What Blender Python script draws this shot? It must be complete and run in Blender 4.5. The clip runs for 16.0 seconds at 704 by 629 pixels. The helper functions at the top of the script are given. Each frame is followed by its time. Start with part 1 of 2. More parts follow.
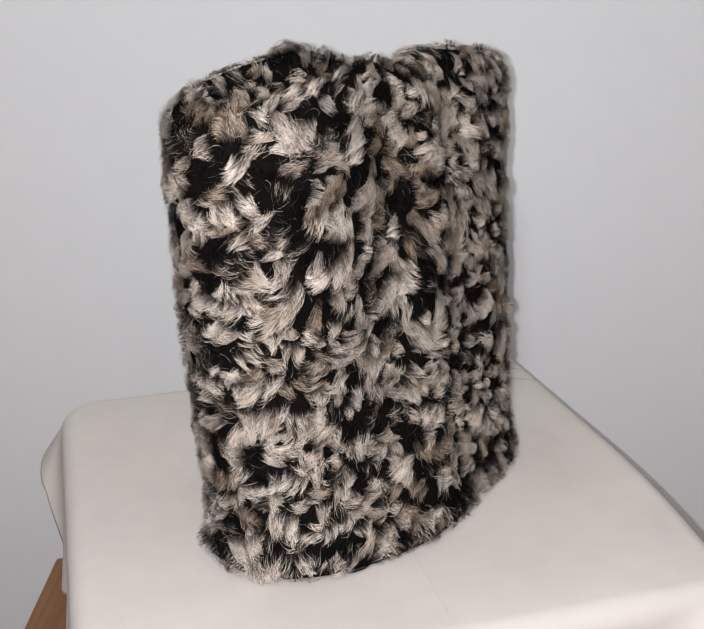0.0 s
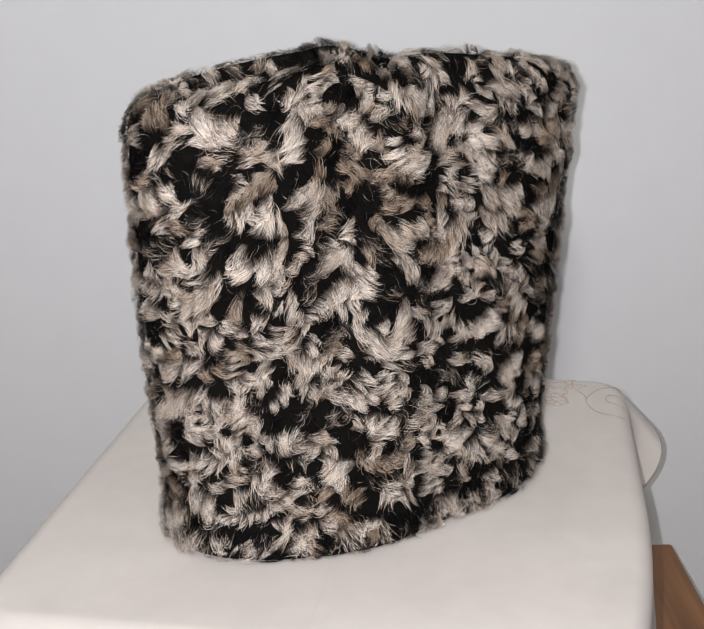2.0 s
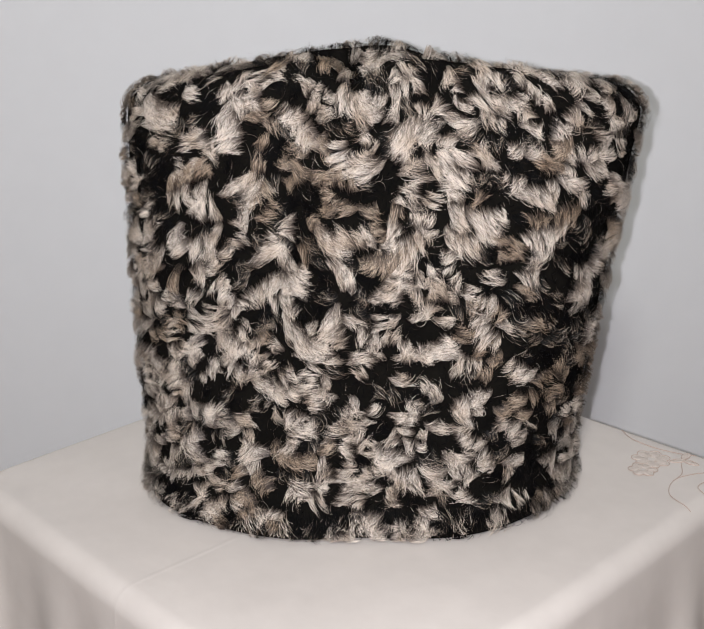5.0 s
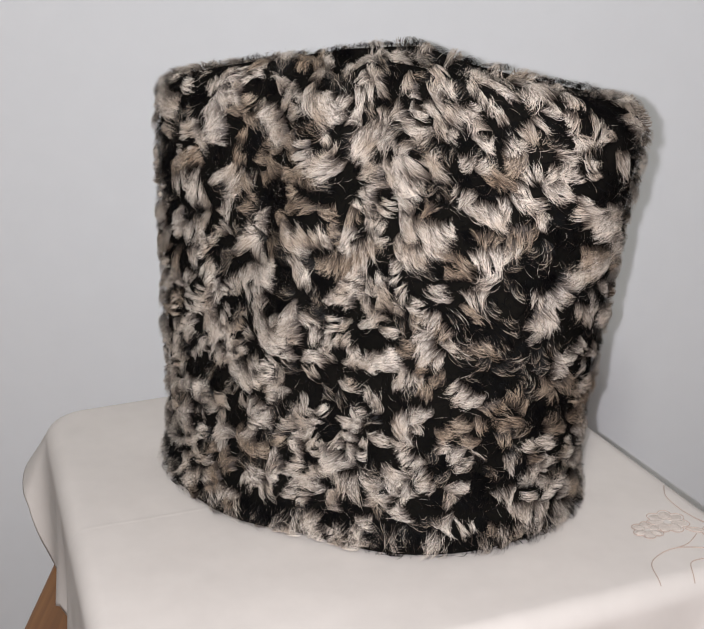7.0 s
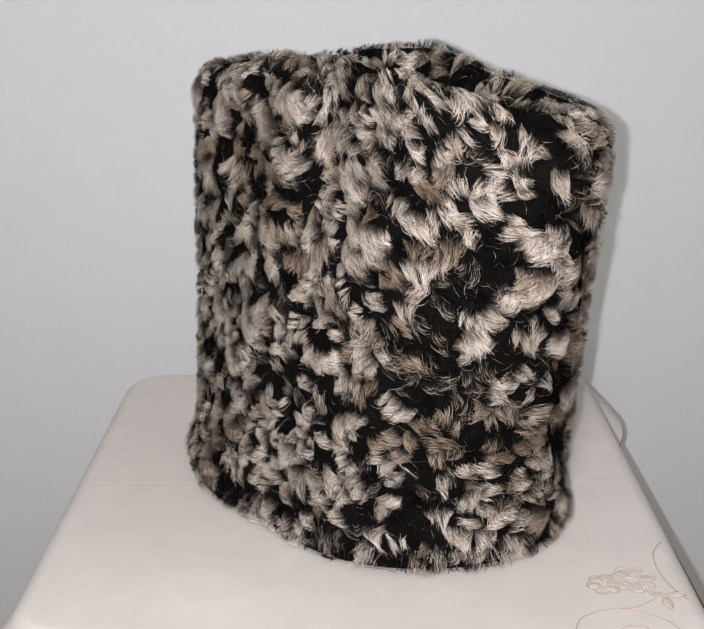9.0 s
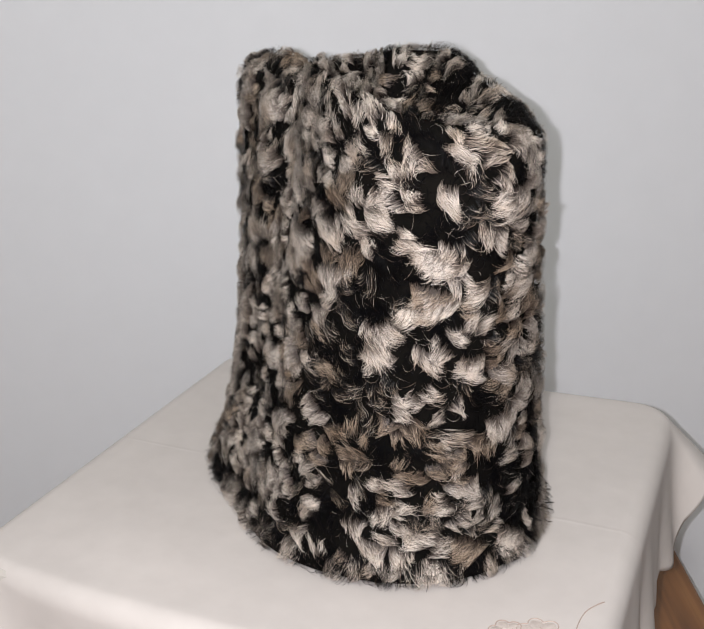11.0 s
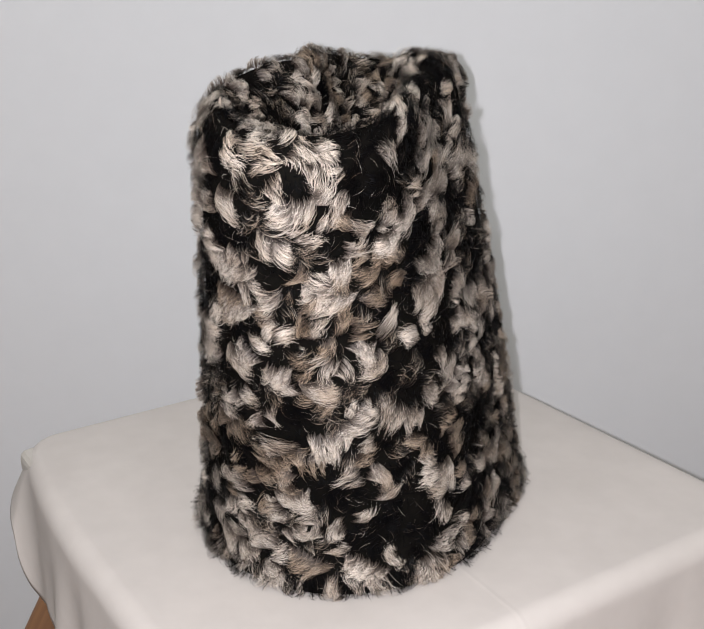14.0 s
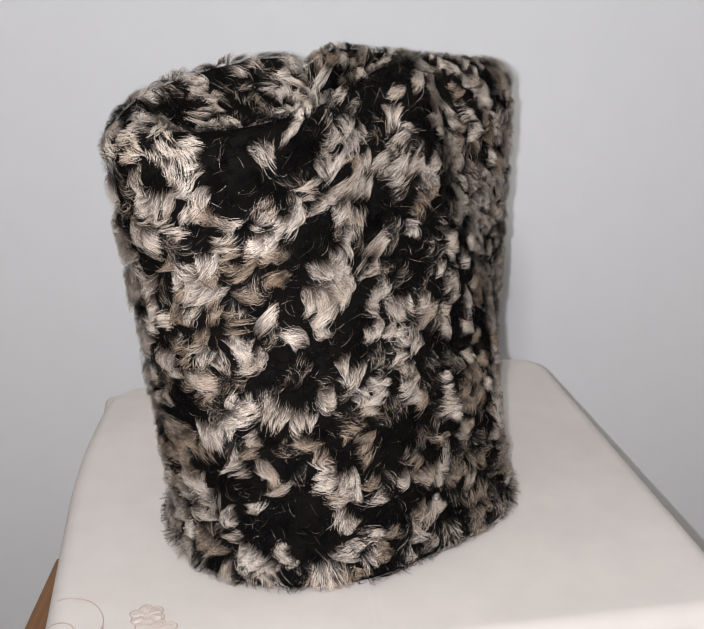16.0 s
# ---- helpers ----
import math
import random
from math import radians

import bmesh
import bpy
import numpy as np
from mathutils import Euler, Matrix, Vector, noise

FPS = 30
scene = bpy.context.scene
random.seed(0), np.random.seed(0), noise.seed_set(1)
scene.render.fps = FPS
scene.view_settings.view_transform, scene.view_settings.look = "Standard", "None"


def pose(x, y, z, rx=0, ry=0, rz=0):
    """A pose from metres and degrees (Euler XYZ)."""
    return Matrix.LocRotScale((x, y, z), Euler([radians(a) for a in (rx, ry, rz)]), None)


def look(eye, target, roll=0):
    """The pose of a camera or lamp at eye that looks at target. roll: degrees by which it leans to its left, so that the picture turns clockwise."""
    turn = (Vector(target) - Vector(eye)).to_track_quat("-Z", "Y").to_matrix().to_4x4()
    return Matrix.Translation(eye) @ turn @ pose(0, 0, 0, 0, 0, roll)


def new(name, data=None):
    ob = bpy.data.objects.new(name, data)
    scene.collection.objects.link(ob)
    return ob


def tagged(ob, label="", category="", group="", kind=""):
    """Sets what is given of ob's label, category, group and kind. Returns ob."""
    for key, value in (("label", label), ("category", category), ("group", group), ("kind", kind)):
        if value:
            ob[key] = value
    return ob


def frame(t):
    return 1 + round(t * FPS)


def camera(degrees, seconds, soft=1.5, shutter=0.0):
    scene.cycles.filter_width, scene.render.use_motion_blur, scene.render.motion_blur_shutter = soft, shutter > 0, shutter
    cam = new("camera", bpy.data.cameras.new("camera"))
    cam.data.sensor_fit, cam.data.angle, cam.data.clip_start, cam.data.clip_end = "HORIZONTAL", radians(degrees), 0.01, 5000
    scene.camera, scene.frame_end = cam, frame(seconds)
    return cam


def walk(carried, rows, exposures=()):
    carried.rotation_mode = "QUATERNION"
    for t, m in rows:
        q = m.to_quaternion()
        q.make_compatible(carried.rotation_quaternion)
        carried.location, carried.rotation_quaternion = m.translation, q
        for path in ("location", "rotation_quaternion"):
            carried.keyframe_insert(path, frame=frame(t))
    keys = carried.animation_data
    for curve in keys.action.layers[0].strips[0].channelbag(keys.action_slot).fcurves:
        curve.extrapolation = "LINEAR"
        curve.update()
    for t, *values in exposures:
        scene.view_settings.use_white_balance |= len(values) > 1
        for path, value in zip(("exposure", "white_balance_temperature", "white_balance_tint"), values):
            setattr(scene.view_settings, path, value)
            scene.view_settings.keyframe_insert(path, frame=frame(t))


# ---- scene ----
# A draped stand turns slowly before a fixed camera; a tall karakul hat stands on it.
cam = camera(36.45, 16.0, soft=1.3)
EYE = (0.0, -0.6, 0.3162)
TILT = 19.288
VIEW = look(EYE, (0.0, EYE[1] + math.cos(radians(TILT)), EYE[2] - math.sin(radians(TILT))), -1.309)
walk(cam, [(0.0, VIEW), (16.0, VIEW)])

# Turn of the stand: seconds, degrees.
TURN = [(0.0, 0.0), (1.0, -12.3), (2.0, -24.8), (3.0, -37.0), (4.0, -49.2), (5.2, -64.0), (6.5, -79.6), (7.0, -85.4),
        (8.0, -95.9), (9.0, -105.8), (10.2, -118.6), (11.5, -132.9), (12.5, -144.6), (13.5, -156.4), (14.5, -169.0),
        (15.2, -177.2), (16.0, -186.7)]

# ---------------------------------------------------------------- light
world = bpy.data.worlds.new("room_air")
scene.world = world
world.use_nodes = True
back = world.node_tree.nodes["Background"]
back.inputs[0].default_value = (0.85, 0.92, 1.0, 1)
back.inputs[1].default_value = 0.05


def lamp(name, kind, energy, color, m, **props):
    data = bpy.data.lights.new(name, kind)
    data.energy, data.color = energy, color
    if kind == "AREA":
        data.shape = "RECTANGLE"
        data.size, data.size_y = props["size"]
    elif kind == "POINT":
        data.shadow_soft_size = props["radius"]
    ob = new(name, data)
    ob.matrix_world = m
    return ob


# The phone's own light beside the lens, and a lamp of the room above and behind it.
lamp("phone_light", "POINT", 12.5, (1.0, 0.945, 0.975), pose(-0.016, -0.6, 0.319), radius=0.0025)
lamp("room_lamp", "AREA", 10.4, (1.0, 0.975, 0.88), look((-0.12, -1.15, 1.14), (0.0, 0.15, 0.0)), size=(0.2, 0.2))
scene.view_settings.exposure = 0.0


# ---------------------------------------------------------------- materials
def material(name, rough=0.6, spec=0.4):
    mat = bpy.data.materials.new(name)
    mat.use_nodes = True
    tree = mat.node_tree
    bsdf = tree.nodes["Principled BSDF"]
    bsdf.inputs["Roughness"].default_value = rough
    bsdf.inputs["Specular IOR Level"].default_value = spec
    return mat, tree, bsdf


def node(tree, kind, **values):
    n = tree.nodes.new(kind)
    for key, value in values.items():
        n.inputs[key].default_value = value
    return n


def ramp(tree, factor, stops):
    n = tree.nodes.new("ShaderNodeValToRGB")
    els = n.color_ramp.elements
    while len(els) < len(stops):
        els.new(0.5)
    for el, (at, color) in zip(els, stops):
        el.position, el.color = at, (*color, 1)
    tree.links.new(factor, n.inputs[0])
    return n


def bump(tree, bsdf, height, strength, distance):
    b = node(tree, "ShaderNodeBump", Strength=strength, Distance=distance)
    tree.links.new(height, b.inputs["Height"])
    tree.links.new(b.outputs[0], bsdf.inputs["Normal"])
    return b


def mottled(name, dark, light, scale, fine, rough=0.6, spec=0.4, relief=0.0, depth=0.001):
    """A surface with broad stains and a fine grain over them."""
    mat, tree, bsdf = material(name, rough, spec)
    co = tree.nodes.new("ShaderNodeTexCoord")
    broad = node(tree, "ShaderNodeTexNoise", Scale=scale, Detail=4.0)
    grain = node(tree, "ShaderNodeTexNoise", Scale=fine, Detail=6.0)
    for n in (broad, grain):
        tree.links.new(co.outputs["Object"], n.inputs["Vector"])
    mix = node(tree, "ShaderNodeMath")
    mix.operation = "MULTIPLY_ADD"
    mix.inputs[1].default_value = 0.35
    tree.links.new(grain.outputs["Fac"], mix.inputs[0])
    scaled = node(tree, "ShaderNodeMath")
    scaled.operation = "MULTIPLY"
    scaled.inputs[1].default_value = 0.65
    tree.links.new(broad.outputs["Fac"], scaled.inputs[0])
    tree.links.new(scaled.outputs[0], mix.inputs[2])
    c = ramp(tree, mix.outputs[0], [(0.3, dark), (0.7, light)])
    tree.links.new(c.outputs[0], bsdf.inputs["Base Color"])
    if relief:
        bump(tree, bsdf, grain.outputs["Fac"], relief, depth)
    return mat


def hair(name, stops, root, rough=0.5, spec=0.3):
    """Hair with a dark root, part its own colour and part painted shade, then a tone that goes from strand to strand
    and from patch to patch.
    """
    mat, tree, bsdf = material(name, rough, spec)
    geo = tree.nodes.new("ShaderNodeNewGeometry")
    c = ramp(tree, geo.outputs["Random Per Island"], stops)
    co = tree.nodes.new("ShaderNodeTexCoord")
    patch = node(tree, "ShaderNodeTexNoise", Scale=70.0, Detail=2.0)
    tree.links.new(co.outputs["Object"], patch.inputs["Vector"])
    tint = ramp(tree, patch.outputs["Fac"], [(0.3, (0.70, 0.64, 0.58)), (0.55, (1.0, 1.0, 1.0))])
    mul = tree.nodes.new("ShaderNodeMix")
    mul.data_type, mul.blend_type = "RGBA", "MULTIPLY"
    mul.inputs["Factor"].default_value = 1.0
    tree.links.new(c.outputs[0], mul.inputs["A"])
    tree.links.new(tint.outputs[0], mul.inputs["B"])
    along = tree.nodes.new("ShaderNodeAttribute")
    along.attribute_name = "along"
    # own dark roots, widened and deepened in colour to stand for shade between locks
    root_shade_band = ramp(tree, along.outputs["Fac"], [(0.08, (0, 0, 0)), (0.32, (0.24, 0.24, 0.24)), (0.60, (1, 1, 1))])
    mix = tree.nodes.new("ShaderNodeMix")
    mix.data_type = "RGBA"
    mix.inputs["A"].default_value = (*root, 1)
    tree.links.new(root_shade_band.outputs[0], mix.inputs["Factor"])
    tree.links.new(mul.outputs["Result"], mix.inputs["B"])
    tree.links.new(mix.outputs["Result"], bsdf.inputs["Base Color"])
    return mat


BLACK, SOOT = (0.0015, 0.0015, 0.002), (0.004, 0.0035, 0.0035)
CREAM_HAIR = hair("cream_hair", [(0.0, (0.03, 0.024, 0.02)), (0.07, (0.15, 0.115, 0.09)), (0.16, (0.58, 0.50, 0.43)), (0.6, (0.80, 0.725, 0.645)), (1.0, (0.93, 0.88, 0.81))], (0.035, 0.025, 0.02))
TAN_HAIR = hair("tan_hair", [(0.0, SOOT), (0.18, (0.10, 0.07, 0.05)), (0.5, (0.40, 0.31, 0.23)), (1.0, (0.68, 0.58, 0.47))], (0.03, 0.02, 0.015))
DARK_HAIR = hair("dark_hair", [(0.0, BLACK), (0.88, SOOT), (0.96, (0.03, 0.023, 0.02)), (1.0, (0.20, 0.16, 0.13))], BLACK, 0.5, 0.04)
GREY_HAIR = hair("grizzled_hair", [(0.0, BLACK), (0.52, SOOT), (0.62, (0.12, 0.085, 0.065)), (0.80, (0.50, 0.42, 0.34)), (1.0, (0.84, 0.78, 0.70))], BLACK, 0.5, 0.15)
SKIN = mottled("dark_hide", (0.004, 0.004, 0.004), (0.010, 0.009, 0.008), 40, 300, 0.95, 0.0)
LINEN = mottled("white_cotton_cloth", (0.575, 0.547, 0.53), (0.655, 0.624, 0.604), 9, 60, 0.75, 0.25)


def iron_crease(mat):
    """A fine weave and one ironed crease across the cloth."""
    tree = mat.node_tree
    bsdf = tree.nodes["Principled BSDF"]
    co = tree.nodes.new("ShaderNodeTexCoord")
    dot = tree.nodes.new("ShaderNodeVectorMath")
    dot.operation = "DOT_PRODUCT"
    dot.inputs[1].default_value = (0.973, 0.229, 0.0)
    tree.links.new(co.outputs["Object"], dot.inputs[0])
    off = node(tree, "ShaderNodeMath")
    off.operation = "SUBTRACT"
    off.inputs[1].default_value = 0.0083
    tree.links.new(dot.outputs["Value"], off.inputs[0])
    side = node(tree, "ShaderNodeMath")
    side.operation = "ABSOLUTE"
    tree.links.new(off.outputs[0], side.inputs[0])
    ridge = node(tree, "ShaderNodeMapRange")
    ridge.inputs["From Max"].default_value = 0.0022
    ridge.inputs["To Min"].default_value, ridge.inputs["To Max"].default_value = 1.0, 0.0
    tree.links.new(side.outputs[0], ridge.inputs["Value"])
    fold = node(tree, "ShaderNodeTexNoise", Scale=22.0, Detail=3.0)
    tree.links.new(co.outputs["Object"], fold.inputs["Vector"])
    first = node(tree, "ShaderNodeBump", Strength=0.22, Distance=0.0006)
    tree.links.new(ridge.outputs[0], first.inputs["Height"])
    second = node(tree, "ShaderNodeBump", Strength=0.25, Distance=0.004)
    tree.links.new(fold.outputs["Fac"], second.inputs["Height"])
    tree.links.new(first.outputs[0], second.inputs["Normal"])
    tree.links.new(second.outputs[0], bsdf.inputs["Normal"])


iron_crease(LINEN)
THREAD = mottled("beige_embroidery_thread", (0.41, 0.325, 0.285), (0.50, 0.405, 0.36), 60, 900, 0.55, 0.4, 0.4, 0.0004)
PETAL = mottled("pale_embroidery_silk", (0.54, 0.485, 0.45), (0.62, 0.565, 0.53), 300, 1500, 0.5, 0.4, 0.6, 0.0005)
WALL = mottled("white_wall_paint", (0.715, 0.745, 0.79), (0.755, 0.785, 0.83), 3, 40, 0.7, 0.3, 0.03, 0.001)
PLAIN = mottled("room_plaster", (0.62, 0.62, 0.62), (0.70, 0.70, 0.69), 2, 30, 0.8, 0.3)
BOARD = mottled("painted_board", (0.5, 0.48, 0.45), (0.6, 0.58, 0.55), 8, 90, 0.6, 0.3)


def wood_material():
    mat, tree, bsdf = material("varnished_brown_wood", 0.38, 0.5)
    co = tree.nodes.new("ShaderNodeTexCoord")
    stretch = node(tree, "ShaderNodeMapping", Scale=(55.0, 3.0, 55.0))
    tree.links.new(co.outputs["Object"], stretch.inputs["Vector"])
    grain = node(tree, "ShaderNodeTexNoise", Scale=1.6, Detail=8.0, Distortion=0.6)
    tree.links.new(stretch.outputs[0], grain.inputs["Vector"])
    c = ramp(tree, grain.outputs["Fac"], [(0.25, (0.11, 0.045, 0.014)), (0.5, (0.20, 0.085, 0.026)), (0.8, (0.29, 0.135, 0.045))])
    tree.links.new(c.outputs[0], bsdf.inputs["Base Color"])
    bump(tree, bsdf, grain.outputs["Fac"], 0.15, 0.0006)
    return mat


WOOD = wood_material()


# ---------------------------------------------------------------- mesh helpers
def part(name, bm, mat, parent=None, label=""):
    """One mesh object from a bmesh, under its thing."""
    data = bpy.data.meshes.new(name)
    bm.to_mesh(data)
    bm.free()
    data.materials.append(mat)
    ob = new(name, data)
    ob.parent = parent
    return tagged(ob, label)


def box(bm, lo, hi, bevel=0.0):
    size = [b - a for a, b in zip(lo, hi)]
    mid = [(a + b) / 2 for a, b in zip(lo, hi)]
    made = bmesh.ops.create_cube(bm, size=1, matrix=Matrix.LocRotScale(mid, None, size))
    if bevel:
        edges = {e for v in made["verts"] for e in v.link_edges}
        bmesh.ops.bevel(bm, geom=list(edges), offset=bevel, segments=3, affect="EDGES", profile=0.5)
    return bm


def slab(name, lo, hi, mat, label, category=""):
    ob = part(name, box(bmesh.new(), lo, hi), mat, None, label)
    return tagged(ob, label, category, kind="structure")


def array_mesh(name, verts, faces, mat, parent, label="", smooth=True, steps=0):
    """One mesh object from arrays of corners and of quads."""
    data = bpy.data.meshes.new(name)
    data.vertices.add(len(verts))
    data.vertices.foreach_set("co", np.asarray(verts, np.float32).ravel())
    data.loops.add(faces.size)
    data.loops.foreach_set("vertex_index", faces.ravel().astype(np.int32))
    data.polygons.add(len(faces))
    data.polygons.foreach_set("loop_start", np.arange(0, faces.size, 4, dtype=np.int32))
    data.polygons.foreach_set("use_smooth", np.full(len(faces), smooth))
    data.update(calc_edges=True)
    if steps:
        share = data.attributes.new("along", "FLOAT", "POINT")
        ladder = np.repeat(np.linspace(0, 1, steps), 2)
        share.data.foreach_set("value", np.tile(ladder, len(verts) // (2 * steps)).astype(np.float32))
    data.materials.append(mat)
    ob = new(name, data)
    ob.parent = parent
    return tagged(ob, label)


def grid_faces(rows, cols, wrap):
    """Quads of a grid of rows by cols corners; wrap closes it along its columns."""
    i, j = np.meshgrid(np.arange(rows - 1), np.arange(cols if wrap else cols - 1), indexing="ij")
    k = (j + 1) % cols
    return np.stack([i * cols + j, i * cols + k, (i + 1) * cols + k, (i + 1) * cols + j], -1).reshape(-1, 4)


# ---------------------------------------------------------------- the room
WALL_Y = 0.30
slab("wall_north", (-2.0, WALL_Y, -0.95), (2.0, WALL_Y + 0.1, 1.7), WALL, "smooth white painted wall behind the stand", "wall")
slab("wall_south", (-2.0, -2.2, -0.95), (2.0, -2.1, 1.7), PLAIN, "plain pale plaster wall", "wall")
slab("wall_west", (-2.1, -2.2, -0.95), (-2.0, WALL_Y + 0.1, 1.7), PLAIN, "plain pale plaster wall", "wall")
slab("wall_east", (2.0, -2.2, -0.95), (2.1, WALL_Y + 0.1, 1.7), PLAIN, "plain pale plaster wall", "wall")
slab("ceiling", (-2.1, -2.2, 1.7), (2.1, WALL_Y + 0.1, 1.8), PLAIN, "plain white ceiling", "ceiling")
slab("floor", (-2.1, -2.2, -1.05), (2.1, WALL_Y + 0.1, -0.95), WOOD, "brown wooden floor", "floor")

# ---------------------------------------------------------------- the wooden table under the stand
TABLE_Z = -0.20


def wooden_table():
    top = new("wooden_table")
    tagged(top, "brown varnished wooden table under the draped stand", "table")
    x0, x1, y0, y1 = -0.270, 0.282, -0.50, 0.235
    part("tabletop", box(bmesh.new(), (x0, y0, TABLE_Z - 0.03), (x1, y1, TABLE_Z), 0.003), WOOD, top)
    part("apron", box(bmesh.new(), (x0 + 0.04, y0 + 0.04, TABLE_Z - 0.10), (x1 - 0.04, y1 - 0.04, TABLE_Z - 0.03), 0.002), WOOD, top)
    for x in (x0 + 0.05, x1 - 0.05):
        for y in (y0 + 0.05, y1 - 0.05):
            part("leg", box(bmesh.new(), (x - 0.022, y - 0.022, -0.95), (x + 0.022, y + 0.022, TABLE_Z - 0.10), 0.004), WOOD, top)
    return top


wooden_table()

# ---------------------------------------------------------------- the turning stand and its cloth
HALF = 0.165
EDGE = 0.013          # the rounding of the cloth over its edge
SQUARE = radians(15.0)  # its turn against the hat's own axes


def turning_stand():
    stand = new("turning_stand")
    tagged(stand, "square display stand hidden under a white cloth", "stand")
    bm = box(bmesh.new(), (-HALF, -HALF, -0.020), (HALF, HALF, -0.002), 0.006)
    bmesh.ops.rotate(bm, verts=bm.verts, matrix=Matrix.Rotation(SQUARE, 3, "Z"))
    part("top_board", bm, BOARD, stand)
    for name, r, z0, z1 in (("column", 0.09, -0.18, -0.020), ("foot_plate", 0.115, TABLE_Z, -0.18)):
        bm = bmesh.new()
        bmesh.ops.create_cone(bm, cap_ends=True, segments=64, radius1=r, radius2=r, depth=z1 - z0, matrix=Matrix.Translation((0, 0, (z0 + z1) / 2)))
        part(name, bm, BOARD, stand)
    return stand


def square_outline(angle, half, corner):
    """Point and outward normal of a rounded square at arrays of angles 0 to 2 pi (by length along each side)."""
    k = np.floor(angle / (np.pi / 2))
    f = angle / (np.pi / 2) - k            # 0 to 1 along one quarter, the corner in its middle
    flat = half - corner
    length = 2 * flat + corner * np.pi / 2
    s = f * length
    x = np.full_like(s, half)
    y = s.copy()
    nx, ny = np.ones_like(s), np.zeros_like(s)
    bend = (s > flat) & (s < flat + corner * np.pi / 2)
    a = (s - flat) / corner
    x = np.where(bend, flat + corner * np.cos(a), x)
    y = np.where(bend, flat + corner * np.sin(a), y)
    nx, ny = np.where(bend, np.cos(a), nx), np.where(bend, np.sin(a), ny)
    after = s >= flat + corner * np.pi / 2
    x = np.where(after, flat - (s - flat - corner * np.pi / 2), x)
    y = np.where(after, half, y)
    nx, ny = np.where(after, 0, nx), np.where(after, 1, ny)
    turn = k * np.pi / 2 + SQUARE
    c, s_ = np.cos(turn), np.sin(turn)
    corner_near = np.exp(-((f - 0.5) / 0.075) ** 2)
    flank = np.tanh((f - 0.5) / 0.05)      # which side of the corner
    return c * x - s_ * y, s_ * x + c * y, c * nx - s_ * ny, s_ * nx + c * ny, corner_near, flank


def cloth():
    thing = new("tablecloth")
    tagged(thing, "white cotton tablecloth draped over the square stand, corner embroidered", "tablecloth")
    cols, bends, falls = 720, 12, 22
    ang = np.arange(cols) / cols * 2 * np.pi
    bx, by, nx, ny, near, flank = square_outline(ang, HALF, 0.017)
    rows = []
    radius = EDGE
    for f in np.linspace(0.0, 1.0, 26)[1:] ** 0.8:
        z = 0.0011 * np.sin(3 * ang + 5 * f) * f * f * (1 - f ** 8)
        rows.append(np.stack([bx * f, by * f, z], -1))
    # over the rounded edge; at the corners the stiff cloth stands out in ears
    steep = np.pi / 2 * (0.96 - (0.40 - 0.17 * flank) * near)
    for i in range(1, bends + 1):
        a = i / bends * steep
        out = radius * np.sin(a)
        rows.append(np.stack([bx + nx * out, by + ny * out, -radius * (1 - np.cos(a))], -1))
    # hem: short at the corners, longer along the sides, scalloped
    scallop = 0.007 * np.abs(np.sin(ang * 14 + 0.4)) + 0.002 * np.sin(ang * 5 + 1.0)
    drop = 0.073 - 0.040 * near + scallop
    wave = np.sin(ang * 16 + 0.8 * np.sin(ang * 3)) * 0.6 + np.sin(ang * 27 + 1.3) * 0.4
    for i in range(1, falls + 1):
        f = i / falls
        d = f * drop
        out = radius * np.sin(steep) + d * np.cos(steep) + wave * 0.005 * f ** 1.3 * (1 - 0.7 * near)
        down = radius * (1 - np.cos(steep)) + d * np.sin(steep)
        rows.append(np.stack([bx + nx * out, by + ny * out, -down], -1))
    v = np.concatenate(rows)
    # one corner is drawn in a little
    cu, cv = math.cos(SQUARE) * v[:, 0] + math.sin(SQUARE) * v[:, 1], math.cos(SQUARE) * v[:, 1] - math.sin(SQUARE) * v[:, 0]
    drawn = -0.014 * np.clip(cu / HALF, 0, 1.2) ** 2 * np.clip(-cv / HALF, 0, 1.2) ** 2
    v[:, 0] += drawn * math.cos(SQUARE)
    v[:, 1] += drawn * math.sin(SQUARE)
    n = len(rows)
    faces = grid_faces(n, cols, True)
    v = np.concatenate([v, [[0, 0, 0]]])
    ob = array_mesh("cloth", v, faces, LINEN, thing)
    # the middle, closed with a fan
    bm = bmesh.new()
    bm.from_mesh(ob.data)
    bm.verts.ensure_lookup_table()
    mid = bm.verts[len(v) - 1]
    for j in range(cols):
        bm.faces.new((mid, bm.verts[j], bm.verts[(j + 1) % cols])).smooth = True
    bmesh.ops.recalc_face_normals(bm, faces=bm.faces)
    bm.to_mesh(ob.data)
    bm.free()
    thick = ob.modifiers.new("thickness", "SOLIDIFY")
    thick.thickness, thick.offset = 0.0009, -1
    return thing


def cloth_height(x, y):
    """Height of the cloth's face at a place on the top or on its rounded edge."""
    c, t = math.cos(SQUARE), math.sin(SQUARE)
    past = max(abs(c * x + t * y), abs(c * y - t * x)) - HALF
    return 0.0 if past <= 0 else -(EDGE - math.sqrt(max(EDGE ** 2 - past ** 2, 0.0)))


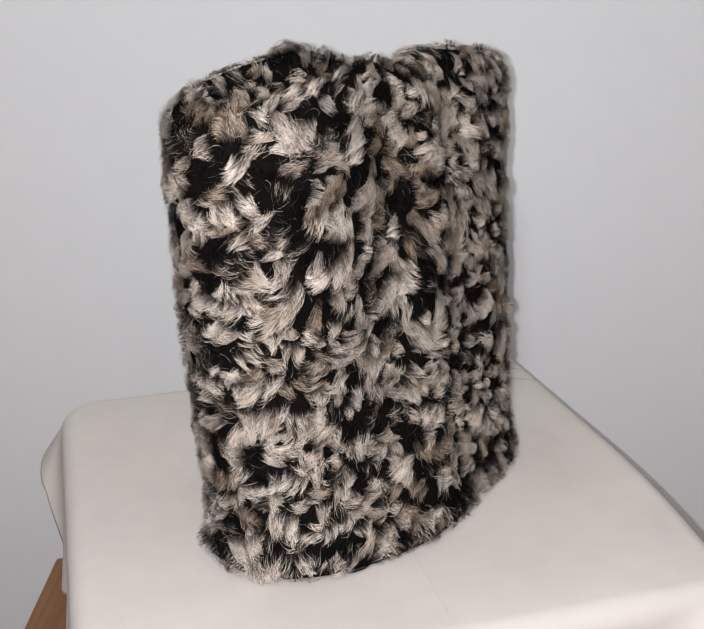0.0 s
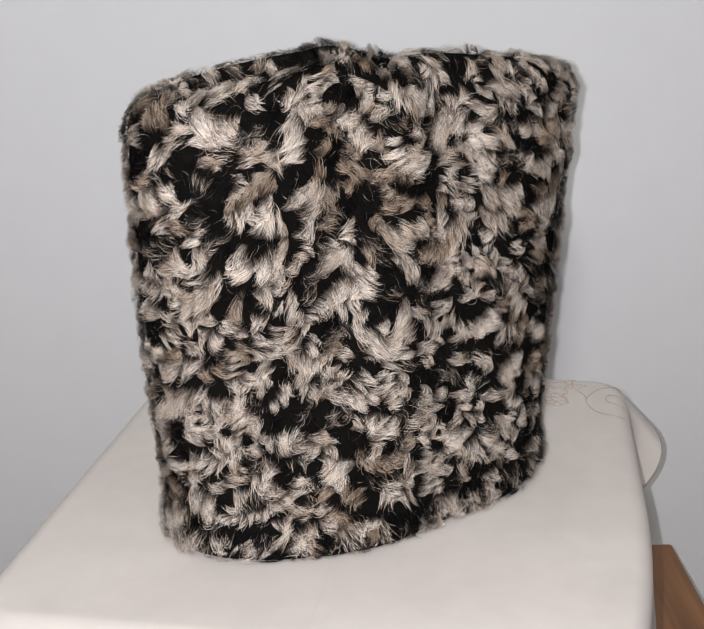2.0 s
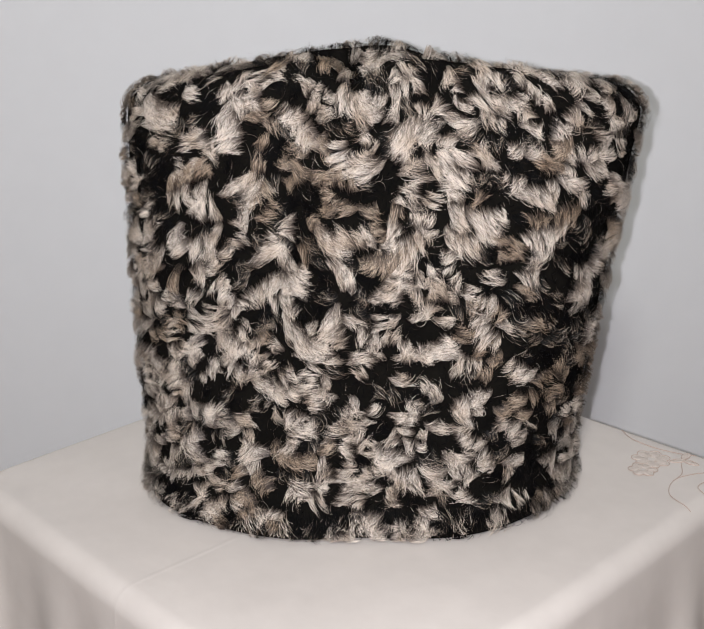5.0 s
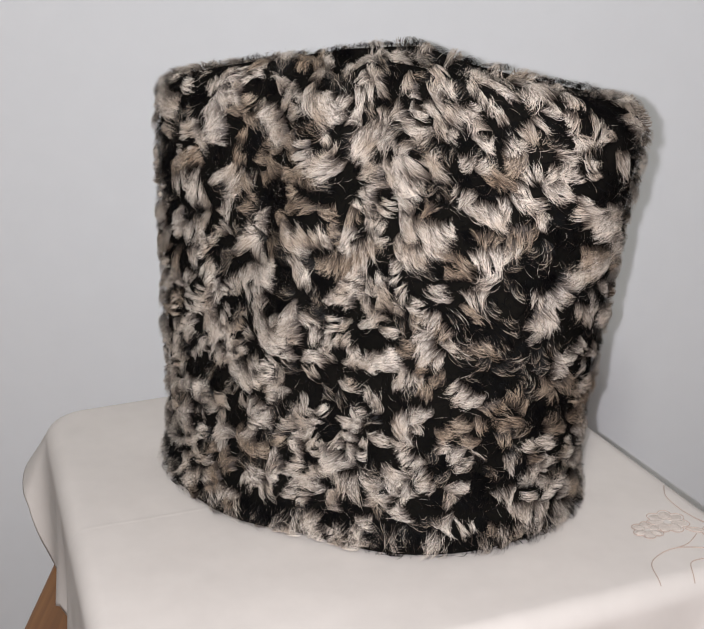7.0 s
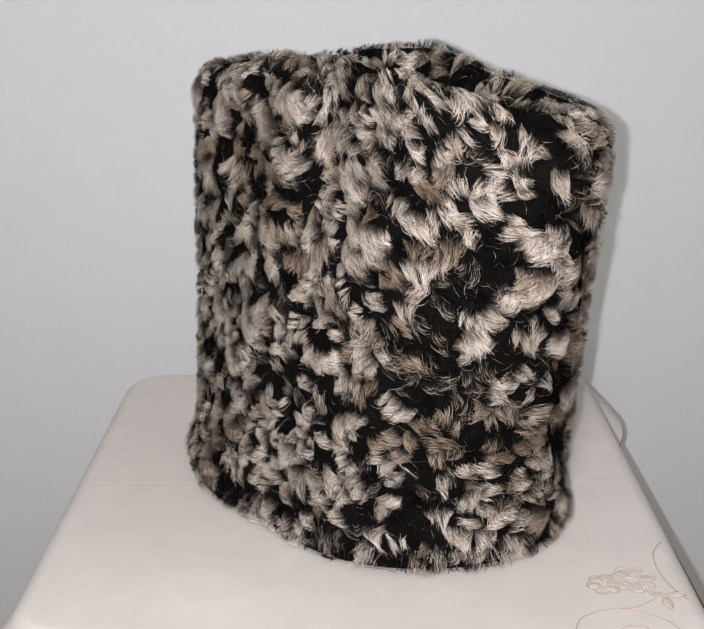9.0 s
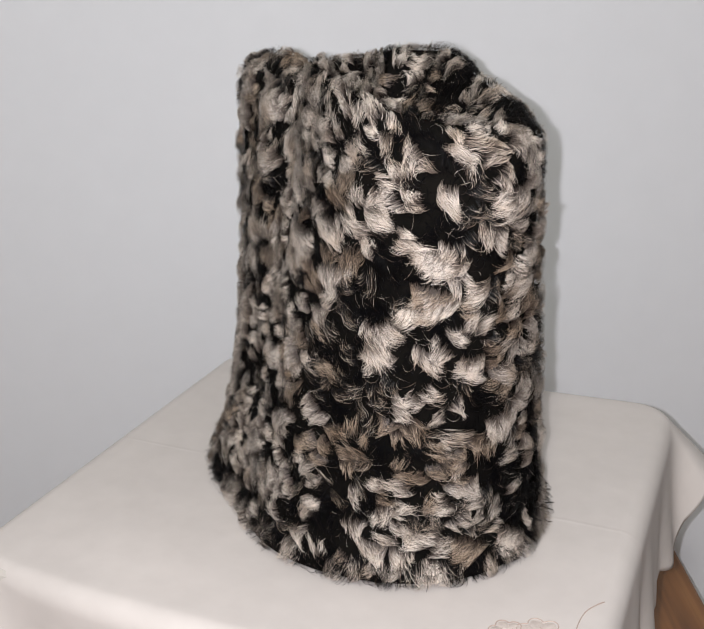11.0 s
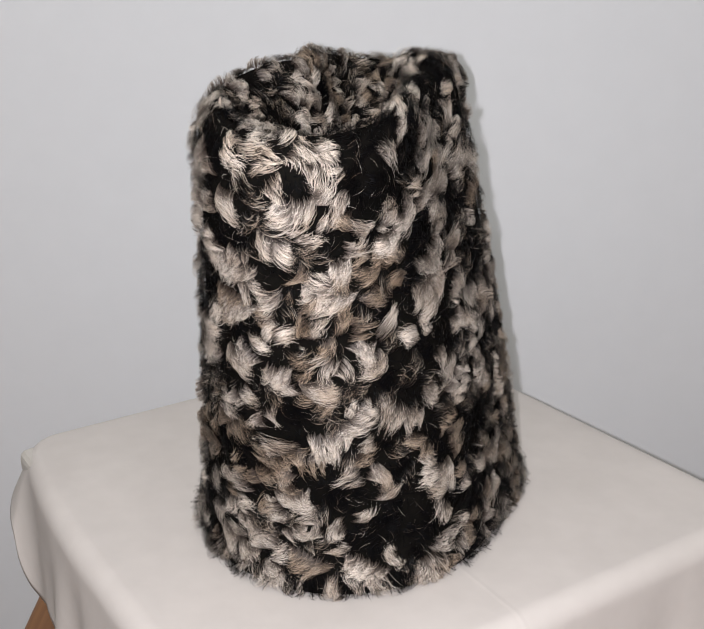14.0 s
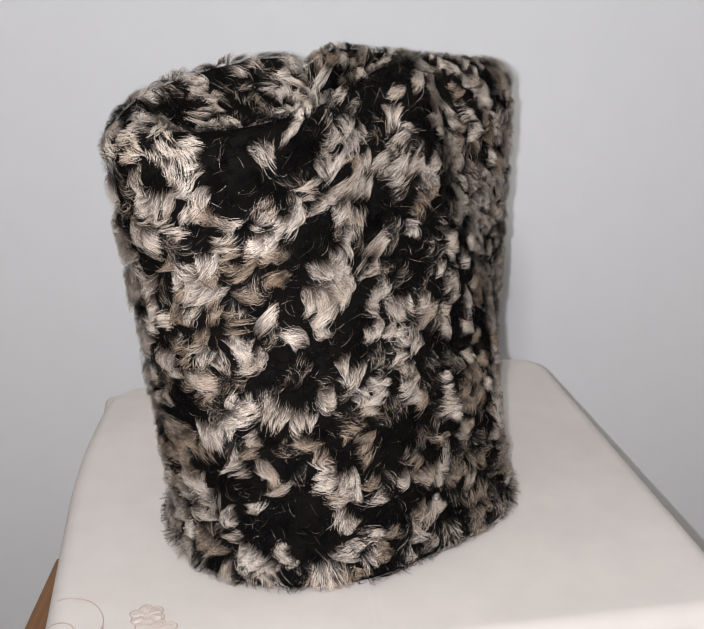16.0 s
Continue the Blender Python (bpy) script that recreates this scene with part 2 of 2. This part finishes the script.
def thread_line(bm, points, r=0.0003):
    """A thin thread laid along points."""
    ring = 6
    last = None
    for i, p in enumerate(points):
        a, b = points[max(i - 1, 0)], points[min(i + 1, len(points) - 1)]
        d = (Vector(b) - Vector(a)).normalized()
        side = d.cross(Vector((0, 0, 1))).normalized()
        now = [bm.verts.new(Vector(p) + side * r * math.cos(k * math.tau / ring) + Vector((0, 0, 1)) * r * math.sin(k * math.tau / ring)) for k in range(ring)]
        if last:
            for k in range(ring):
                bm.faces.new((last[k], last[(k + 1) % ring], now[(k + 1) % ring], now[k]))
        last = now


def petal(bm, x, y, a, long, wide, high):
    """A padded stitched petal lying on the cloth."""
    made = bmesh.ops.create_icosphere(bm, subdivisions=2, radius=1)
    m = Matrix.Translation((x, y, cloth_height(x, y) + 0.0004)) @ Matrix.Rotation(a, 4, "Z") @ Matrix.Diagonal((long / 2, wide / 2, high, 1))
    bmesh.ops.transform(bm, matrix=m, verts=made["verts"])
    for v in made["verts"]:
        t = math.atan2(v.co.y - y, v.co.x - x)
        v.co.z += 0.0002 * math.sin(9 * t)


def stitched(thing, points, closed=False):
    """A line of stitches laid smoothly through a few places on the cloth."""
    n = len(points)
    pts = []
    for i in range(n if closed else n - 1):
        p0, p1, p2, p3 = [points[(i + k) % n] if closed else points[min(max(i + k, 0), n - 1)] for k in (-1, 0, 1, 2)]
        for k in range(10):
            t = k / 10
            x, y = [0.5 * (2 * b + (c - a) * t + (2 * a - 5 * b + 4 * c - d) * t * t + (3 * b - a - 3 * c + d) * t ** 3) for a, b, c, d in zip(p0, p1, p2, p3)]
            pts.append((x, y, cloth_height(x, y) + 0.0005))
    bm = bmesh.new()
    thread_line(bm, pts + [pts[0]] if closed else pts, 0.00028)
    part("stem", bm, THREAD, thing)


def blossom(thing, cx, cy, size, n, turn):
    """Padded petals round a knot, edged with a scalloped line of stitches."""
    for k in range(n):
        a = math.tau * k / n + turn
        bm = bmesh.new()
        petal(bm, cx + math.cos(a) * size * 0.56, cy + math.sin(a) * size * 0.56, a, size * 0.80, size * 0.66, 0.0005)
        part("petal", bm, PETAL, thing)
    for reach, deep in ((1.0, 0.17), (0.40, 0.12)):
        edge = []
        for k in range(6 * n):
            a = math.tau * k / (6 * n) + turn
            r = size * reach * (1 - deep + deep * abs(math.cos(n * (a - turn) / 2)) * 1.4)
            edge.append((cx + r * math.cos(a), cy + r * math.sin(a)))
        stitched(thing, edge, True)


def embroidery(thing):
    """A spray of blossoms and looped stems worked at one corner of the cloth."""
    blossom(thing, 0.0805, 0.1705, 0.0115, 7, 0.3)
    blossom(thing, 0.0880, 0.1565, 0.0085, 6, 0.9)
    for x, y, a in ((0.091, 0.183, 1.2), (0.097, 0.188, 0.3), (0.089, 0.192, 2.0)):
        bm = bmesh.new()
        petal(bm, x, y, a, 0.011, 0.0048, 0.0005)
        part("leaf", bm, PETAL, thing)
        u, w = 0.0055 * math.cos(a), 0.0055 * math.sin(a)
        stitched(thing, [(x - u, y - w), (x - w * 0.45, y + u * 0.45), (x + u, y + w), (x + w * 0.45, y - u * 0.45)], True)
    stitched(thing, [(0.139, 0.1455), (0.120, 0.1475), (0.108, 0.1646), (0.112, 0.187), (0.124, 0.1965), (0.1320, 0.1945)])
    stitched(thing, [(0.1362, 0.1648), (0.1227, 0.1679), (0.1208, 0.1788), (0.1335, 0.1818)])
    stitched(thing, [(0.0384, 0.1843), (0.052, 0.1805), (0.069, 0.1835), (0.083, 0.1905), (0.0925, 0.1988)])
    stitched(thing, [(0.095, 0.182), (0.1044, 0.1732), (0.108, 0.1646)])


stand = turning_stand()
tablecloth = cloth()
embroidery(tablecloth)

# ---------------------------------------------------------------- the fur hat
# Outline of the hat: harmonics of its radius, each with a constant, a slope and a bend over the height; then those of the rim's height.
OUTLINE = [(0.1043, -0.0071, -0.0148), (0.0019, -0.0153, 0.0138), (0.0035, 0.0235, -0.0176), (-0.0144, 0.0053, -0.0144),
           (0.0123, 0.0333, -0.0054), (0.0026, 0.0032, -0.0089), (0.0061, -0.0089, 0.0009), (0.0004, -0.0118, -0.0027),
           (-0.0059, -0.0005, -0.0059), (-0.0009, -0.0056, 0.0081), (0.0036, 0.0028, -0.0112), (0.0016, 0.0011, -0.0014),
           (-0.0008, 0.0044, -0.0039)]
RIM = (0.2524, -0.0017, -0.0010, 0.0036, -0.0048, 0.0007, 0.0041, 0.0019, 0.0038)
CENTRE = (0.0, 0.0072)
PILE = 0.0036         # the height of the fur over the hide
ROUND = 0.017


def hide(phi, w):
    """The hide of the hat at angles phi and heights w: 0 the lower edge, 0.70 to 0.80 the rounded rim, 1 the bottom of the dented crown."""
    rim = RIM[0] - PILE + sum(RIM[2 * k - 1] * np.cos(k * phi) + RIM[2 * k] * np.sin(k * phi) for k in range(1, 5))

    def radius(u):
        total = 0.0
        for i, (a, b, c) in enumerate(OUTLINE):
            k = (i + 1) // 2
            wave = 1.0 if i == 0 else (np.cos(k * phi) if i % 2 else np.sin(k * phi))
            total = total + (a + b * u + c * u * u) * wave
        return total + 0.004 * np.exp(-(u / 0.08) ** 2) - PILE

    u = np.clip(w / 0.70, 0, 1) * (rim - ROUND) / 0.252
    a = np.clip((w - 0.70) / 0.10, 0, 1) * np.pi / 2
    s = np.clip(1 - (w - 0.80) / 0.20, 0, 1)
    r0 = radius(u)
    r = np.where(w <= 0.70, r0, np.where(w <= 0.80, r0 - ROUND * (1 - np.cos(a)), (r0 - ROUND) * s))
    z = np.where(w <= 0.70, u * 0.252, rim - ROUND + ROUND * np.sin(a))
    z = z - 0.080 * (1 - s ** 1.2)
    return np.stack([CENTRE[0] + r * np.cos(phi), CENTRE[1] + r * np.sin(phi), z + 0.002], -1)


def hide_frame(phi, w):
    """Point, outward normal and the lengths of a step of phi and of w."""
    p = hide(phi, w)
    e = 2e-3
    du = (hide(phi + e, w) - hide(phi - e, w)) / (2 * e)
    dw = (hide(phi, np.clip(w + e, 0, 1)) - hide(phi, np.clip(w - e, 0, 1))) / (np.clip(w + e, 0, 1) - np.clip(w - e, 0, 1))[..., None]
    n = np.cross(du, dw)
    n /= np.linalg.norm(n, axis=-1, keepdims=True) + 1e-12
    return p, n, np.maximum(np.linalg.norm(du, axis=-1), 1e-3), np.maximum(np.linalg.norm(dw, axis=-1), 1e-3)


def strands_mesh(path, width):
    """Ribbons along paths of shape (strands, steps, 3), tapering from width at the root to a fine tip; side is across them."""
    pts, side = path
    n, k, _ = pts.shape
    taper = np.linspace(1.0, 0.0, k) ** 0.75 * 0.92 + 0.08
    half = side * (width[:, None, None] * taper[None, :, None] / 2)
    v = np.stack([pts - half, pts + half], 2).reshape(-1, 3)
    base = np.arange(n)[:, None] * (2 * k) + np.arange(k - 1)[None, :] * 2
    f = np.stack([base, base + 1, base + 3, base + 2], -1).reshape(-1, 4)
    return v, f


def on_hide(phi0, w0, a, b, h):
    """Places offset by a along the brim and b up the hide, h over it, from points phi0, w0. All arrays of one shape."""
    p, n, lu, lw = hide_frame(phi0, w0)
    phi, w = phi0 + a / lu, np.clip(w0 + b / lw, 0.0, 0.985)
    p, n, _, _ = hide_frame(phi, w)
    return p + n * h[..., None], n


STEPS = 6


def across_strand(p, n):
    d = np.gradient(p, axis=1)
    side = np.cross(d, n)
    return side / (np.linalg.norm(side, axis=-1, keepdims=True) + 1e-12)


def curl_lock(rng, phi0, w0, length, wide, lean, turn, curl, side, count, high):
    """A wave of the fleece: hairs rooted along a bent line that sweep over it, bend along it and gather into a few ragged points."""
    t = rng.random(count) - 0.5
    s = np.linspace(0, 1, STEPS)[None, :]
    tufts = np.sort(rng.random(max(3, int(length / 0.0036))) - 0.5)
    own = tufts[np.abs(t[:, None] - tufts[None, :]).argmin(1)]
    tuft_reach = 0.82 + 0.36 * np.abs(np.sin(own * 91.7 + turn * 7))          # every point has its own length
    gather = (t[:, None] + (own - t)[:, None] * 0.85 * s ** 1.6) * length
    ax, ay = np.cos(turn + curl * gather), np.sin(turn + curl * gather)
    cx, cy = np.sin(curl * gather) / curl, (1 - np.cos(curl * gather)) / curl
    ox, oy = np.cos(turn) * cx - np.sin(turn) * cy, np.sin(turn) * cx + np.cos(turn) * cy
    end = np.sqrt(np.clip(1 - (1.9 * np.abs(t)) ** 2.2, 0.16, 1))[:, None]
    reach = wide * tuft_reach[:, None] * end * rng.uniform(0.42, 1.18, (count, 1))
    bend = lean + 0.35 * np.sin(own * 37.0)[:, None] + rng.normal(0, 0.11, (count, 1)) * rng.choice((1.0, 1.0, 1.0, 3.5), (count, 1))
    ang = bend * (1.7 * s - 0.35)                                            # hairs turn along the lock towards their tips
    step = reach / (STEPS - 1)
    across = np.cumsum(np.cos(ang) * step, 1) - wide * 0.42 + rng.normal(0, wide * 0.10, (count, 1))
    drift = np.cumsum(np.sin(ang) * step, 1)
    across = across * side
    rise = high * end * rng.uniform(0.55, 1.08, (count, 1)) * np.sin(np.pi * (0.10 + 0.74 * s)) + 0.0004
    a = ox + ax * drift - ay * across
    b = oy + ay * drift + ax * across
    p, n = on_hide(np.full((count, STEPS), phi0), np.full((count, STEPS), w0), a, b, rise)
    return p, across_strand(p, n)


# The boldest pale curls of each face: angle round the hat, height over the hide, heading and length in millimetres; then the plainly black places.
CURLS_FLANK = [(-1.82, 0.71, -0.4, 27), (-1.55, 0.67, -1.4, 23), (-1.06, 0.66, -0.7, 28), (-0.52, 0.72, -0.6, 27), (0.02, 0.65, 0.1, 27), (-0.62, 0.63, -0.9, 21),
               (0.21, 0.59, -0.4, 24), (-1.7, 0.59, 0.3, 30), (-1.48, 0.56, -1.3, 22), (-1.64, 0.53, -0.3, 19), (-1.67, 0.48, 0.2, 37), (-1.37, 0.46, -2, 20),
               (-1.14, 0.42, 0.5, 25), (-0.81, 0.5, -0.1, 17), (-0.18, 0.47, 0.3, 32), (-0.3, 0.42, 0.8, 22), (-1.88, 0.44, 0, 21), (-1.01, 0.33, -0.3, 27),
               (-1.5, 0.31, -0.5, 24), (-0.73, 0.36, -1.4, 23), (-0.01, 0.31, 0.4, 27), (-1.2, 0.24, -0.1, 30), (-1.28, 0.13, -0.2, 17), (-0.95, 0.13, 0.2, 44)]
CURLS_SIDE = [(-1.53, 0.65, -1.5, 20), (-1.09, 0.65, -0.6, 27), (-0.4, 0.71, -1, 17), (-0.41, 0.62, -0.8, 15), (-0.01, 0.65, 0.4, 20), (0.3, 0.6, -0, 34),
              (0.61, 0.64, 0.4, 12), (0.52, 0.56, 0.1, 22), (0.3, 0.52, -0.1, 30), (0.71, 0.61, 0.3, 15), (0.85, 0.57, -0.2, 26), (0.87, 0.51, -0.1, 20),
              (0.54, 0.5, 0.3, 26), (0.22, 0.48, -0.3, 20), (-0.07, 0.48, 0.3, 24), (-0.56, 0.5, 0.2, 23), (-1.27, 0.41, 0.2, 44), (0.09, 0.4, -0.2, 17),
              (0.05, 0.31, -0.3, 24), (0.27, 0.34, -1.2, 21), (0.42, 0.27, -0.5, 17), (0.69, 0.41, 1, 23), (0.17, 0.23, 0.4, 23), (-0.31, 0.14, -0.3, 19)]
CURLS_END = [(0.81, 0.58, -1.2, 18), (0.9, 0.56, 0.1, 21), (1.03, 0.61, -0.3, 15), (1.18, 0.53, -0.3, 24), (0.89, 0.5, -0, 17), (0.76, 0.45, 0.9, 21),
             (0.86, 0.41, -0.2, 15), (1.01, 0.47, -0.1, 13), (1.22, 0.57, 0.2, 10), (1.27, 0.44, 0.8, 7), (1.01, 0.4, 0, 12), (1.13, 0.38, 0.2, 15),
             (1.17, 0.29, 0.3, 21), (1.02, 0.18, 0.2, 19), (1.06, 0.06, -0.4, 20), (0.72, 0.06, -0.2, 29), (0.9, 0.66, -0.1, 11), (1.1, 0.66, 0, 20),
             (1.28, 0.05, -0.5, 22), (1.61, 0.47, 0.2, 28)]
CURLS_BACK = [(2.09, 0.61, -0.2, 28), (1.7, 0.62, -0.3, 32), (1.38, 0.59, 0.1, 16), (1.41, 0.53, 1, 9), (1.58, 0.49, 0.3, 29), (1.36, 0.47, 0.3, 11),
              (1.47, 0.43, 0.3, 10), (1.29, 0.43, -0.3, 11), (1.58, 0.52, -0.3, 22), (1.57, 0.32, -0.2, 10), (1.81, 0.3, 1, 19), (1.25, 0.32, 0.8, 25),
              (1.42, 0.31, -0.6, 35), (1.61, 0.18, -0.3, 25), (2.09, 0.14, -0, 19), (1.34, 0.22, 1.2, 10), (1.82, 0.52, -0.7, 14), (1.94, 0.42, -0.3, 19),
              (2.34, 0.23, -1.3, 22), (1.64, 0.11, -0.9, 18)]
CURLS_TIP = [(-2.02, 0.61, 0.1, 22), (-1.96, 0.5, 0.8, 18), (-1.89, 0.44, -0.1, 25), (-2.03, 0.24, 0.5, 17), (-1.94, 0.28, -0, 25), (-2.06, 0.42, -0.6, 14),
             (-1.95, 0.33, 0.1, 24), (-2.03, 0.05, 0.2, 20), (-1.95, 0.01, 0.2, 20), (-1.99, 0.67, -0.3, 10), (-2.01, 0.73, -0.1, 15), (-1.88, 0.1, -0.4, 16)]
BLACK_SPOTS = [(-1.36, 0.59), (-1.17, 0.52), (-1.82, 0.63), (-0.9, 0.42), (0.43, 0.38), (0.51, 0.31), (-1.86, 0.04), (0.14, 0.06), (-1.76, 0.53), (0.83, 0.74),
               (0.65, 0.48), (0.54, 0.38), (0.5, 0.11), (0.59, 0.17), (0.85, 0.61), (0.75, 0.55), (-1.35, 0.58), (0.87, 0.73), (0.88, 0.61), (2.93, 0.68),
               (1.55, 0.12), (1.04, 0.32), (1.12, 0.19), (1.44, 0.77), (1.35, 0.69), (2.62, 0.56), (0.15, 0.72), (1.48, 0.13), (1.34, 0.09), (1.16, 0.2),
               (1.37, 0.51), (2.16, 0.05), (1.86, 0.56), (1.78, 0.76), (-2.13, 0.7), (-1.86, 0.61), (-1.82, 0.54), (-1.85, 0.05), (-1.99, 0.18), (-1.57, 0.61)]


def fur_hat():
    hat = new("fur_hat")
    tagged(hat, "tall black and cream curly karakul fur hat with dented crown", "hat")
    rows, cols = 90, 240
    ph, w = np.meshgrid(np.arange(cols) / cols * 2 * np.pi, np.linspace(0, 0.995, rows))
    array_mesh("hide", hide(ph, w).reshape(-1, 3), grid_faces(rows, cols, True), SKIN, hat, "dark hide under the fur")
    black = np.array(BLACK_SPOTS)
    black_at = hide(black[:, 0], black[:, 1])
    bold = CURLS_FLANK + CURLS_SIDE + CURLS_END + CURLS_BACK + CURLS_TIP

    rng = np.random.default_rng(11)
    joined = {"cream": [], "tan": [], "grey": [], "dark": []}
    mats = {"cream": CREAM_HAIR, "tan": TAN_HAIR, "grey": GREY_HAIR, "dark": DARK_HAIR}
    single = 0
    taken = []

    def falls(turn):
        """The side to which a lock of this heading falls: mostly down the hat."""
        down = -1 if math.cos(turn) > 0 else 1
        return down if rng.random() < 0.8 else -down

    for phi, w, turn, long in bold:
        count = int(100 + 11 * long)
        curl = rng.normal(0, 35) or 1.0
        pts = curl_lock(rng, phi, w, long / 1000, rng.uniform(0.0105, 0.0140), rng.uniform(0.5, 1.4) * rng.choice((-1, 1)), turn, curl, falls(turn), count, rng.uniform(0.0048, 0.0062))
        v, f = strands_mesh(pts, rng.uniform(0.00018, 0.00036, count))
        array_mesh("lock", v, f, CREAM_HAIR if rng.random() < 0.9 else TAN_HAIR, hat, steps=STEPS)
        single += 1
        for k in range(3):
            d = (k - 1) * long / 3000
            lu = 0.10
            taken.append(hide(np.array([phi + d * math.cos(turn) / lu]), np.array([min(max(w + d * math.sin(turn) / 0.33, 0), 0.8)]))[0])
    # seats of the other locks, spread evenly over the hide
    tries = 26000
    cand_phi, cand_w = rng.random(tries) * 2 * np.pi, rng.random(tries) * 0.952 + 0.007
    cand_p, _, lu, lw = hide_frame(cand_phi, cand_w)
    keep = rng.random(tries) < lu * lw / (lu * lw).max()
    cand_phi, cand_w, cand_p = cand_phi[keep], cand_w[keep], cand_p[keep]
    taken = np.array(taken)
    seats = []
    for i in range(len(cand_phi)):
        if ((taken - cand_p[i]) ** 2).sum(1).min() > 0.0063 ** 2:
            taken = np.concatenate([taken, cand_p[i:i + 1]])
            seats.append(i)
    for i in seats:
        p = Vector(cand_p[i])
        tone = 0.165 + noise.noise(p * 45) * 0.5 + noise.noise(p * 120 + Vector((3, 1, 7))) * 0.6 + rng.normal(0, 0.14)
        tone -= 0.60 * np.exp(-((black_at - cand_p[i]) ** 2).sum(1).min() / 0.0110 ** 2)
        tone -= 0.10 if cand_w[i] > 0.80 else 0.0
        back = math.exp(-((cand_phi[i] - 1.9) / 0.7) ** 2)                       # the back is darker and browner
        tone -= 0.16 * back
        warm = noise.noise(p * 16 + Vector((9, 2, 4))) + rng.normal(0, 0.18) + 0.15 * back
        kind = "dark" if tone < -0.14 else "grey" if tone < 0.02 else "tan" if warm > 0.30 else "cream"
        turn = noise.noise(p * 30 + Vector((1, 8, 2))) * 4.5 + rng.normal(0, 0.45)
        long = rng.uniform(0.007, 0.0175)
        wide = rng.uniform(0.0078, 0.0120)
        high = rng.uniform(0.0036, 0.0058) * (0.8 if kind == "dark" else 1.0)
        curl = rng.normal(0, 55) or 1.0
        count = int(42 + long * 5900) if kind not in ("dark", "grey") else 62
        pts = curl_lock(rng, cand_phi[i], cand_w[i], long, wide, rng.uniform(0.3, 1.6) * rng.choice((-1, 1)), turn, curl, falls(turn), count, high)
        v, f = strands_mesh(pts, rng.uniform(0.00018, 0.00034, count))
        if kind == "cream" and single < 290 and 0.10 < cand_w[i] < 0.66 and (cand_phi[i] < 1.9 or cand_phi[i] > 4.2):
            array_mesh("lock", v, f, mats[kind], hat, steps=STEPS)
            single += 1
        else:
            joined[kind].append((v, f))

    def loose(m, reach, height, width, lift):
        """Single hairs all over the hide."""
        uphi, uw = rng.random(m * 3) * 2 * np.pi, rng.random(m * 3) * 0.955 + 0.004
        _, _, lu, lw = hide_frame(uphi, uw)
        pick = np.nonzero(rng.random(m * 3) < lu * lw / (lu * lw).max())[0][:m]
        uphi, uw = uphi[pick], uw[pick]
        m = len(uphi)
        s = np.linspace(0, 1, STEPS)[None, :]
        turn, swirl = rng.random((m, 1)) * 2 * np.pi, rng.normal(0, 0.9, (m, 1))
        far = rng.uniform(*reach, (m, 1))
        a, b = far * s * np.cos(turn + swirl * s), far * s * np.sin(turn + swirl * s)
        h = np.sin(np.pi * s * lift) * rng.uniform(*height, (m, 1))
        p, n = on_hide(np.repeat(uphi[:, None], STEPS, 1), np.repeat(uw[:, None], STEPS, 1), a, b, h)
        return strands_mesh((p, across_strand(p, n)), rng.uniform(*width, m))

    joined["dark"].append(loose(20000, (0.005, 0.010), (0.0015, 0.0036), (0.0003, 0.0006), 0.75))
    joined["dark"].append(loose(4000, (0.006, 0.013), (0.0035, 0.0060), (0.00010, 0.00018), 0.6))
    joined["cream"].append(loose(3000, (0.004, 0.009), (0.0030, 0.0052), (0.00010, 0.00018), 0.6))
    # hair that hangs over the lower edge
    m = 4500
    phi = rng.random(m) * 2 * np.pi
    w0 = rng.uniform(0.012, 0.050, m)
    base, n, _, _ = hide_frame(phi, w0)
    s = np.linspace(0, 1, STEPS)[None, :, None]
    along = np.stack([-np.sin(phi), np.cos(phi), 0 * phi], -1)
    clump = np.sin(phi * 34 + 2 * np.sin(phi * 7)) * 0.7 + rng.normal(0, 0.35, m)
    sway = (clump * 0.007)[:, None, None] * s ** 1.5
    out = (0.002 + np.sin(np.pi * s * 0.8) * rng.uniform(0.0015, 0.006, m)[:, None, None])
    low = ((base[:, 2] - 0.0006) * rng.uniform(0.25, 1.0, m))[:, None, None] * s
    p = base[:, None, :] + n[:, None, :] * out + along[:, None, :] * sway - low * np.array([0.0, 0.0, 1.0])
    side = across_strand(p, np.repeat(n[:, None, :], STEPS, 1))
    pale = np.sin(phi * 19 + 3 * np.sin(phi * 5)) + rng.normal(0, 0.3, m) > 0.55
    for kind, rows_ in (("cream", pale), ("dark", ~pale)):
        joined[kind].append(strands_mesh((p[rows_], side[rows_]), rng.uniform(0.0002, 0.00042, int(rows_.sum()))))
    for kind, mat, label in (("cream", CREAM_HAIR, "cream curls"), ("tan", TAN_HAIR, "tan curls"), ("grey", GREY_HAIR, "grizzled curls"), ("dark", DARK_HAIR, "black curls and underfur")):
        vs, fs, at = [], [], 0
        for v, f in joined[kind]:
            vs.append(v)
            fs.append(f + at)
            at += len(v)
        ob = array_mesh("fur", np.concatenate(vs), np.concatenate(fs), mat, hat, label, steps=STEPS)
        tagged(ob, kind="stuff")
    return hat


hat = fur_hat()


def motions():
    for thing in (stand, tablecloth, hat):
        walk(thing, [(t, pose(0, 0, 0, 0, 0, turn)) for t, turn in TURN])


motions()
